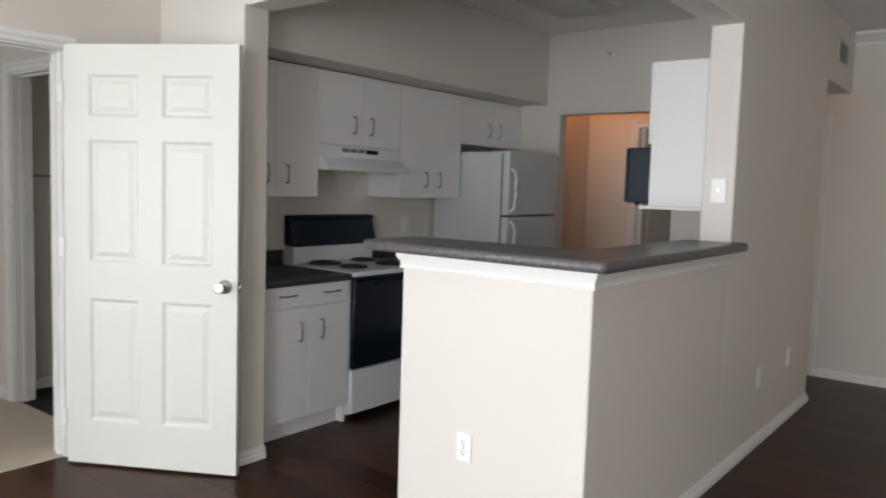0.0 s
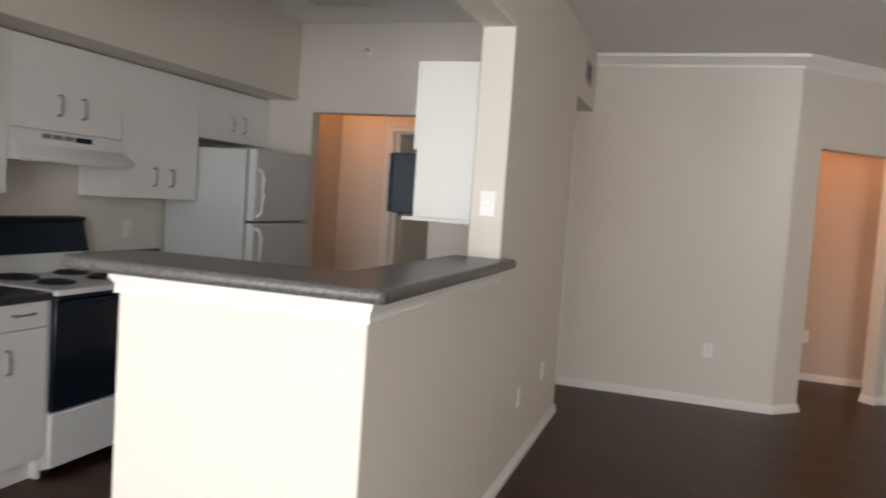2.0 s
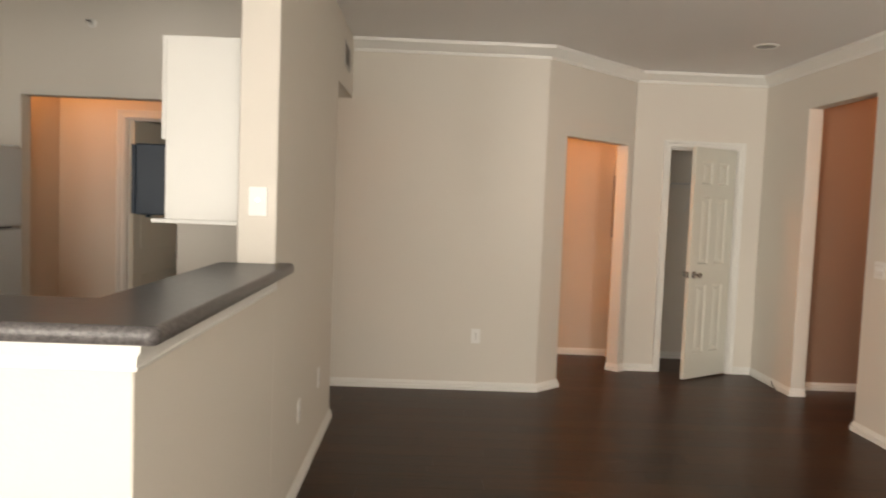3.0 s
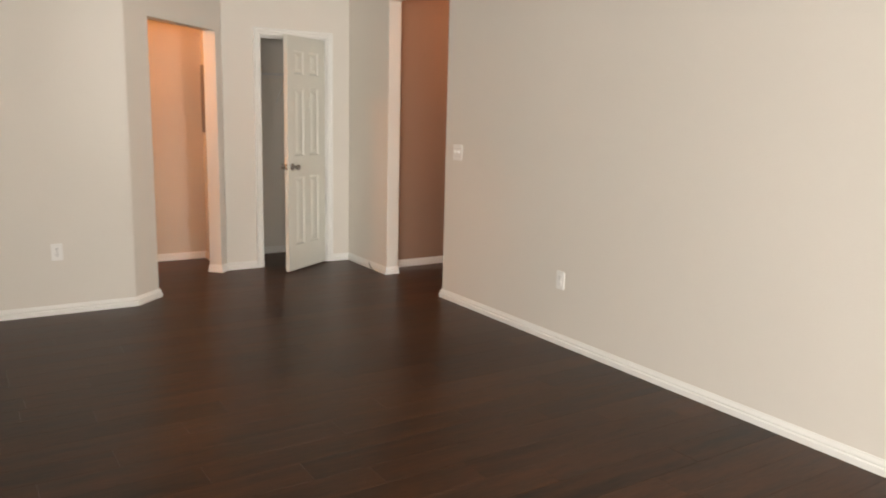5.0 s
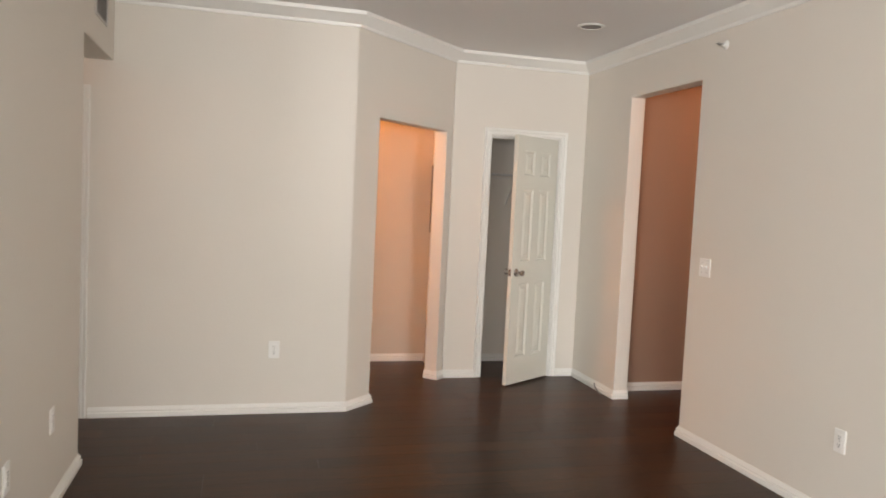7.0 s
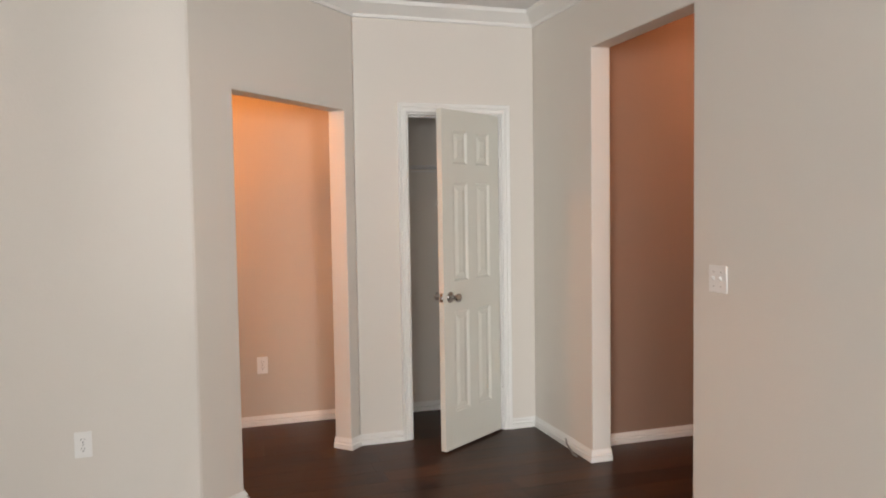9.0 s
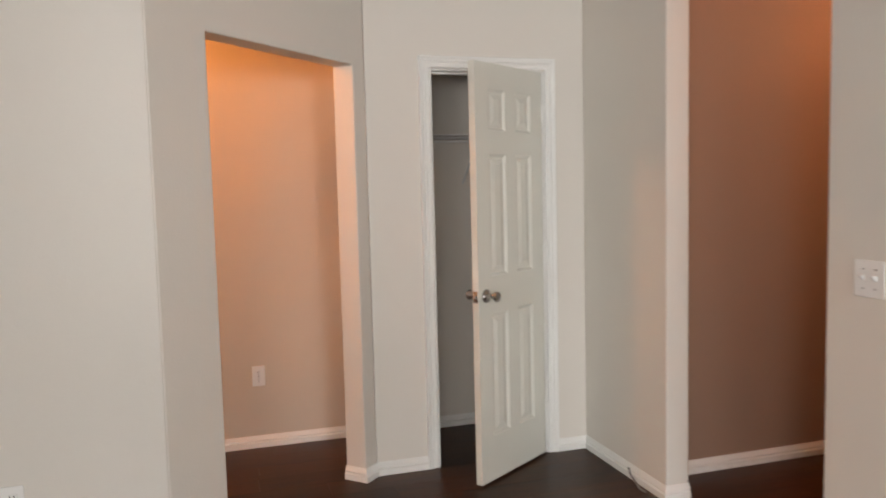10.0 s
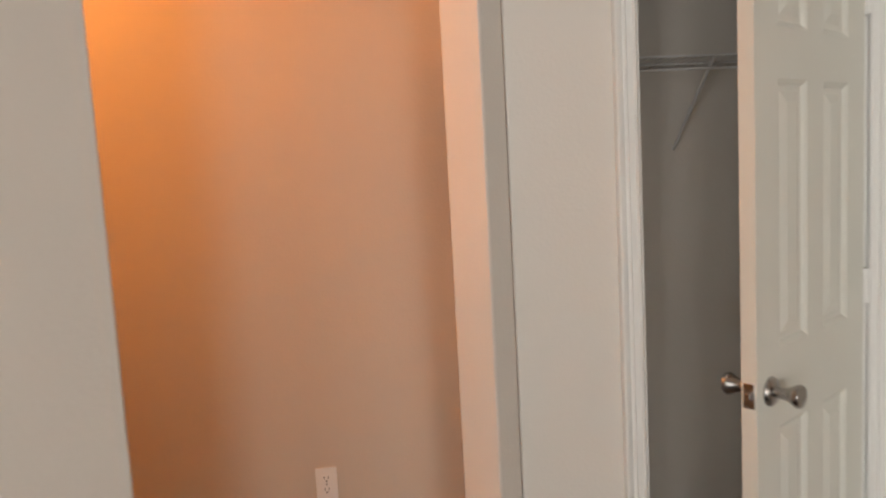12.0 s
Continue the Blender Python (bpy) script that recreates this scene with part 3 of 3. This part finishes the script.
for cx, cy, r in ((0.17, 0.20, 0.098), (0.43, 0.20, 0.078), (0.17, 0.56, 0.078), (0.43, 0.56, 0.098)):
    ring = tagged(Builder().lathe([(r + 0.014, 0.0), (r + 0.013, 0.005), (r + 0.004, 0.005), (r - 0.01, 0.001), (0.01, 0.0005)], pose(cx, cy, 0.9142), 28).make("drip_bowl", COIL, st, smooth=True), "dark drip bowl")
    pts = []
    for k in range(90):
        a = k / 90 * 2 * math.pi * 4.2
        rr = 0.018 + (r - 0.012) * k / 90
        pts.append((cx + rr * math.cos(a), cy + rr * math.sin(a), 0.925))
    Builder().rod(pts, 0.0055, 6).make("coil", COIL, ring, smooth=True)

# refrigerator
fg = base("refrigerator", pose(-3.435, 4.562, 0), "white two-door top-freezer refrigerator with textured skin", "refrigerator")
fw, fh = 0.74, 1.712
Builder().box(0.0, 0.625, 0.0, fw, 0.03, fh).make("body", FRIDGE, fg, bevel=0.008)
tagged(Builder().box(0.626, 0.640, 0.012, fw - 0.012, 0.10, fh - 0.012).make("gasket", GASKET, fg), "grey door gasket")
tagged(Builder().box(0.03, 0.60, 0.03, fw - 0.03, 0.0, 0.03).make("kick_base", BLACKP, fg), "black base with rollers")
for z0, z1, grip in ((0.10, 1.226, (0.72, 1.195)), (1.240, fh + 0.008, (1.27, 1.585))):
    leaf = Builder().box(0.640, 0.700, 0.0, fw, z0, z1).make("door", FRIDGE, fg, bevel=0.012, segments=3)
    g0, g1 = grip
    y = 0.035
    tagged(Builder().rod([(0.70, y, g0), (0.732, y, g0 + 0.02), (0.742, y, g0 + 0.06), (0.744, y, (g0 + g1) / 2), (0.742, y, g1 - 0.06), (0.732, y, g1 - 0.02), (0.70, y, g1)], 0.013, 10).make("handle", ENAMEL, leaf, smooth=True), "white curved handle")
tagged(Builder().box(0.60, 0.69, fw - 0.07, fw - 0.02, fh + 0.009, fh + 0.022).make("hinge_cover", FRIDGE, fg, bevel=0.004), "white hinge cover")

# cabinet with microwave on the kitchen side of the pillar wall
mc = base("microwave_cabinet", pose(SIDE_K, 3.90, 1.37), "white open-bottom wall cabinet with a microwave shelf", "cabinet")
Builder().box(-0.37, -0.001, 0, 0.018, 0.0, 0.792).make("side_panel", GABLE, mc, bevel=0.0015)
Builder().box(-0.37, -0.001, 0.70, 0.718, 0.0, 0.792).make("side_panel", GABLE, mc, bevel=0.0015)
Builder().box(-0.37, -0.001, 0.018, 0.70, 0.35, 0.792).make("body", CABINET, mc, bevel=0.0015)
Builder().box(-0.43, -0.001, 0.0, 0.718, -0.019, -0.001).make("shelf", GABLE, mc, bevel=0.002)
for a, b in ((0.001, 0.357), (0.361, 0.717)):
    Builder().box(-0.389, -0.371, a, b, 0.345, 0.79).make("door", GABLE, mc, bevel=0.002)

mw = base("microwave", pose(SIDE_K - 0.09, 3.925, 1.37), "black countertop microwave on the cabinet shelf", "microwave")
Builder().box(-0.42, 0, 0, 0.50, 0.012, 0.325).make("case", BLACKP, mw, bevel=0.006)
tagged(Builder().box(-0.441, -0.421, 0.12, 0.498, 0.016, 0.321).make("door", BLACK, mw, bevel=0.004), "black glass microwave door")
Builder().box(-0.439, -0.421, 0.002, 0.117, 0.016, 0.321).make("keypad", BLACKP, mw, bevel=0.003)
for x in (-0.38, -0.05):
    for y in (0.05, 0.45):
        Builder().lathe([(0.012, 0), (0.012, 0.012)], pose(x, y, 0), 10).make("foot", BLACKP, mw)

# ceiling light in the kitchen, switched off
kl = base("ceiling_light", pose(-2.2, 4.05, H), "unlit boxy fluorescent ceiling light with acrylic cover", "ceiling light")
Builder().box(-0.24, 0.24, -0.62, 0.62, -0.03, 0).make("housing", TRIM, kl, bevel=0.004)
Builder().prism([(-0.215, -0.03), (-0.19, -0.075), (0.19, -0.075), (0.215, -0.03)], -0.59, 0.59, lambda a, b, c: (a, c, b)).make("cover", DIFFUSER, kl, bevel=0.006)

# ---- laundry closet behind the kitchen doorway ----
ld = base("laundry_door", pose(-2.56, NORTH + 0.045, 0.003, 0, 0, 80), "white laundry door with arched panels standing open", "door")
arch = [(0.10 + 0.55 * k / 16, 1.62 + 0.20 * math.sin(math.pi * k / 16)) for k in range(17)]
Builder().box(0, 0.75, -0.035, 0, 0.01, 2.03).make("leaf", DOOR, ld, bevel=0.002)
for s0, s1 in ((-0.041, -0.0352), (0.0002, 0.006)):
    for poly in ([(0.10, 0.22), (0.65, 0.22), (0.65, 0.82), (0.10, 0.82)], [(0.65, 1.02)] + arch[::-1] + [(0.10, 1.02)]):
        Builder().prism(poly, s0, s1, lambda a, b, c: (a, c, b)).make("panel", DOOR, ld, bevel=0.003)
tagged(Builder().lathe([(0.03, 0), (0.012, 0.012), (0.012, 0.03), (0.026, 0.05), (0.02, 0.066)], pose(0.68, -0.035, 0.93, 90, 0, 0), 20).make("knob", NICKEL, ld, smooth=True), "satin nickel knob")

ws = base("washing_machine", pose(-1.95, 6.88, 0), "white top-loading washing machine in the dark closet", "washing machine")
Builder().box(-0.34, 0.34, 0, 0.62, 0.02, 0.92).make("body", ENAMEL, ws, bevel=0.012)
Builder().box(-0.27, 0.27, 0.05, 0.47, 0.921, 0.935).make("lid", ENAMEL, ws, bevel=0.005)
Builder().prism([(0.50, 0.92), (0.62, 0.92), (0.62, 1.08), (0.58, 1.08)], -0.34, 0.34, lambda a, b, c: (c, a, b)).make("control_panel", GREYMETAL, ws, bevel=0.006)
for x in (-0.3, 0.3):
    for y in (0.05, 0.57):
        Builder().lathe([(0.02, 0), (0.02, 0.022)], pose(x, y, 0), 12).make("foot", BLACKP, ws)

# ---- coat closet: wire shelf ----
sh = base("wire_shelf", pose(1.75, 7.72, 1.73), "white vinyl-coated wire closet shelf with diagonal brace", "shelf")
x1 = EAST - 1.75 - 0.005
bd = Builder()
for y, z in ((0, 0), (0, 0.038), (0.15, 0.034), (0.293, 0.034)):
    bd.rod([(0.003, y, z - 0.019), (x1, y, z - 0.019)], 0.0038, 6)
bd.make("rails", WIRE, sh)
bd = Builder()
for k in range(int(x1 / 0.026)):
    bd.rod([(0.015 + 0.026 * k, 0.0, 0.019), (0.015 + 0.026 * k, 0.297, 0.019)], 0.0019, 4)
for x in (0.25, 0.66, 1.02):
    bd.box(x - 0.006, x + 0.006, -0.004, 0.0, -0.021, 0.021)
tagged(bd.make("wires", WIRE, sh), "thin closely set white wires")
Builder().rod([(0.575, 0.0, 0.016), (0.575, 0.012, 0.0), (0.575, 0.294, -0.25)], 0.0055, 8).make("brace", WIRE, sh)

# ---- plates on the walls ----


def outlet(m, group="duplex wall outlets"):
    """Duplex outlet; its face looks along -y of the pose."""
    thing = base("wall_outlet", m, "white duplex power outlet on the painted wall", "outlet", group)
    Builder().prism(rounded([(-0.036, -0.058), (0.036, -0.058), (0.036, 0.058), (-0.036, 0.058)], [0.005] * 4, 3), -0.006, 0, lambda a, b, c: (a, c, b)).make("plate", PLASTIC, thing, bevel=0.002)
    for z in (-0.020, 0.020):
        Builder().prism(rounded([(-0.0165, z - 0.014), (0.0165, z - 0.014), (0.0165, z + 0.014), (-0.0165, z + 0.014)], [0.008] * 4, 3), -0.0085, -0.006, lambda a, b, c: (a, c, b)).make("socket", PLASTIC, thing)
        s = Builder().box(-0.008, -0.0055, -0.0092, -0.0084, z + 0.000, z + 0.008).box(0.0055, 0.008, -0.0092, -0.0084, z + 0.000, z + 0.008).box(-0.0025, 0.0025, -0.0092, -0.0084, z - 0.010, z - 0.005)
        tagged(s.make("slots", SLOT, thing), "dark slots")
    tagged(Builder().lathe([(0.003, 0), (0.003, 0.0015)], pose(0, -0.006, 0, 90, 0, 0), 10).make("screw", NICKEL, thing), "small screw")
    return thing


first = outlet(pose(0.193, NORTH - 0.0005, 0.435))
for m in (pose(SIDE + 0.0005, 4.345, 0.405, 0, 0, 90), pose(SIDE + 0.0005, 5.015, 0.418, 0, 0, 90), pose(-1.358, FRONT - 0.0005, 0.425),
          pose(EAST - 0.0005, 4.325, 0.415, 0, 0, -90), pose(1.085, 8.0495, 0.415), pose(WEST + 0.0005, 4.245, 1.14, 0, 0, 90)):
    copy_thing(first, m)

jack = base("wall_jack", pose(-0.915, 3.6845, 1.463), "white cable jack plate on the pillar", "wall plate")
Builder().prism(rounded([(-0.038, -0.060), (0.038, -0.060), (0.038, 0.060), (-0.038, 0.060)], [0.006] * 4, 3), -0.007, 0, lambda a, b, c: (a, c, b)).make("plate", PLASTIC, jack, bevel=0.002)
tagged(Builder().lathe([(0.009, 0), (0.009, 0.003), (0.005, 0.003), (0.005, 0.010)], pose(0, -0.007, 0.003, 90, 0, 0), 14).make("connector", NICKEL, jack), "metal coax connector")
for z in (-0.043, 0.047):
    Builder().lathe([(0.003, 0), (0.003, 0.0015)], pose(0, -0.007, z, 90, 0, 0), 10).make("screw", PLASTIC, jack)

sp = base("light_switch", pose(EAST - 0.0005, 5.525, 1.143, 0, 0, -90), "white double toggle light switch on the wall", "light switch")
Builder().prism(rounded([(-0.058, -0.058), (0.058, -0.058), (0.058, 0.058), (-0.058, 0.058)], [0.006] * 4, 3), -0.006, 0, lambda a, b, c: (a, c, b)).make("plate", PLASTIC, sp, bevel=0.002)
for x in (-0.023, 0.023):
    Builder().prism([(-0.006, -0.008), (-0.021, 0.009), (-0.017, 0.013), (-0.006, 0.010)], x - 0.005, x + 0.005, lambda a, b, c: (c, a, b)).make("toggle", PLASTIC, sp, bevel=0.001)
    for z in (-0.03, 0.03):
        Builder().lathe([(0.003, 0), (0.003, 0.0015)], pose(x, -0.006, z, 90, 0, 0), 10).make("screw", NICKEL, sp)

ep = base("electrical_panel", pose(1.6195, 7.86, 1.50, 0, 0, -90), "grey steel electrical panel on the side wall", "electrical panel")
Builder().box(-0.17, 0.17, -0.012, 0, -0.305, 0.305).make("frame", GREYMETAL, ep, bevel=0.002)
Builder().box(-0.13, 0.13, -0.019, -0.012, -0.25, 0.25).make("door", GREYMETAL, ep, bevel=0.002)

vt = base("air_vent", pose(SIDE + 0.0005, 6.03, 2.495, 0, 0, 90), "painted steel air return grille above the hall opening", "vent")
fr = Builder().box(-0.175, 0.175, -0.008, 0, -0.085, -0.068).box(-0.175, 0.175, -0.008, 0, 0.068, 0.085).box(-0.175, -0.158, -0.008, 0, -0.068, 0.068).box(0.158, 0.175, -0.008, 0, -0.068, 0.068)
fr.make("frame", VENT, vt, bevel=0.002)
# Flat grey sheet paints the shade between the blades; no duct is modelled.
tagged(Builder().box(-0.158, 0.158, -0.0015, -0.0005, -0.068, 0.068).make("shadow_plate", GREYMETAL, vt), "grey plate standing for the shade behind the blades")
for k in range(8):
    z = -0.058 + 0.0165 * k
    Builder().prism([(-0.002, z), (-0.0075, z - 0.006), (-0.0085, z - 0.005), (-0.003, z + 0.001)], -0.158, 0.158, lambda a, b, c: (c, a, b)).make("blade", VENT, vt)


def sprinkler(m):
    thing = base("fire_sprinkler", m, "chrome sidewall fire sprinkler head high on the wall", "sprinkler", "sidewall sprinklers")
    Builder().lathe([(0.030, 0), (0.028, 0.004), (0.016, 0.008), (0.010, 0.012), (0.009, 0.03), (0.006, 0.032)], pose(0, 0, 0, 90, 0, 0), 18).make("escutcheon", TRIM, thing, smooth=True)
    Builder().rod([(-0.010, -0.026, 0), (-0.014, -0.042, 0), (0, -0.054, 0), (0.014, -0.042, 0), (0.010, -0.026, 0)], 0.003, 6).box(-0.015, 0.015, -0.064, -0.054, 0.004, 0.007).make("deflector", CHROME, thing)
    return thing


spr = sprinkler(pose(-2.352, BACK - 0.0005, 2.515))
copy_thing(spr, pose(EAST - 0.0005, 5.47, 2.525, 0, 0, -90))

dl = base("recessed_downlight", pose(2.22, 6.15, H - 0.0005), "unlit recessed ceiling downlight with grey baffle", "downlight")
Builder().lathe([(0.092, 0), (0.090, -0.006), (0.072, -0.008), (0.070, -0.001)], Matrix(), 28).make("ring", TRIM, dl, smooth=True)
tagged(Builder().lathe([(0.069, -0.004), (0.004, -0.003)], Matrix(), 28).make("baffle", GREYMETAL, dl), "dark grey baffle")


def ceiling_lamp(m):
    thing = base("ceiling_lamp", m, "lit flush ceiling lamp with a warm glass bowl", "ceiling lamp", "warm ceiling lamps")
    Builder().lathe([(0.15, 0), (0.15, -0.025), (0.13, -0.03)], Matrix(), 24).make("pan", TRIM, thing, smooth=True)
    tagged(Builder().lathe([(0.128, -0.031), (0.125, -0.06), (0.10, -0.09), (0.05, -0.108), (0.003, -0.112)], Matrix(), 24).make("bowl", BOWL, thing, smooth=True), "glowing glass bowl")
    return thing


lamp = ceiling_lamp(pose(-2.85, 5.9, H))
copy_thing(lamp, pose(0.12, 7.42, H))
copy_thing(lamp, pose(4.30, 6.2, H))

# loose cable stub at the baseboard
cb = Builder().rod([(EAST - 0.017, 6.92, 0.05), (EAST - 0.03, 6.88, 0.03), (EAST - 0.035, 6.82, 0.012), (EAST - 0.05, 6.76, 0.007), (EAST - 0.045, 6.72, 0.007)], 0.005, 8)
tagged(cb.make("cable_stub", GREYMETAL, None, smooth=True), "short grey cable stub lying at the baseboard", "cable")
pl = Builder().box(WEST - 0.064, WEST - 0.034, 0.7835, 0.7855, 0.99, 1.05)
structure(pl.make("strike_plate_trim", NICKEL), "nickel strike plate on the door jamb")
skirting([(-4.85, 3.18), (-4.85, 2.0)])
structure(Builder().box(-4.8495, -4.838, 2.01, 3.15, 1.42, 1.434).make("bath_trim", GREYMETAL), "thin dark rail on the far wall")

# ---- floor planks ----
PW, PL, GAP = 0.165, 1.22, 0.0006
meshes = {}


def plank_mesh(w, l):
    key = (round(w, 3), round(l, 3))
    if key not in meshes:
        a, b, e = l / 2 - GAP / 2, w / 2 - GAP / 2, 0.0004
        verts = [(-a, -b, -0.0105), (a, -b, -0.0105), (a, b, -0.0105), (-a, b, -0.0105), (-a, -b, -e), (a, -b, -e), (a, b, -e), (-a, b, -e),
                 (-a + e, -b + e, 0), (a - e, -b + e, 0), (a - e, b - e, 0), (-a + e, b - e, 0)]
        faces = [(8, 9, 10, 11)] + [(i, (i + 1) % 4, 4 + (i + 1) % 4, 4 + i) for i in range(4)] + [(4 + i, 4 + (i + 1) % 4, 8 + (i + 1) % 4, 8 + i) for i in range(4)]
        me = bpy.data.meshes.new("plank")
        me.from_pydata(verts, [], faces)
        me.materials.append(WOOD)
        meshes[key] = me
    return meshes[key]


floor = structure(new("floor"), "dark walnut laminate plank floor with satin sheen")
rng = random.Random(4)
X0, X1 = WEST - 0.02, 5.2
near, far = [], []
y = SOUTH
while y < 8.05:
    x = X0 - rng.choice((0.0, 0.3, 0.61, 0.92)) - rng.random() * 0.1
    while x < X1:
        a, b = max(x, X0), min(x + PL, X1)
        if b - a > 0.03:
            mid = (a + b) / 2
            if y < 7.4 and mid < EAST + 0.2:
                (near if y > 1.0 and mid > -1.5 or (y > 1.3 and y < 3.6 and mid <= -1.5) else far).append((mid, y + PW / 2, b - a))
            else:
                far.append((mid, y + PW / 2, b - a))
        x += PL
    y += PW
for mid, yc, l in near:
    ob = new("plank", plank_mesh(PW, l))
    ob.location = (mid, yc, 0)
    ob.parent = floor
rest = Builder()
for mid, yc, l in far:
    a, b = l / 2 - GAP / 2, PW / 2 - GAP / 2
    rest.add([(mid - a, yc - b, -0.0002), (mid + a, yc - b, -0.0002), (mid + a, yc + b, -0.0002), (mid - a, yc + b, -0.0002), (mid - a, yc - b, -0.0105), (mid + a, yc - b, -0.0105), (mid + a, yc + b, -0.0105), (mid - a, yc + b, -0.0105)],
             [(0, 1, 2, 3), (0, 1, 5, 4), (1, 2, 6, 5), (2, 3, 7, 6), (3, 0, 4, 7)])
ob = rest.make("planks", WOOD, floor)
ob["kind"] = "stuff"
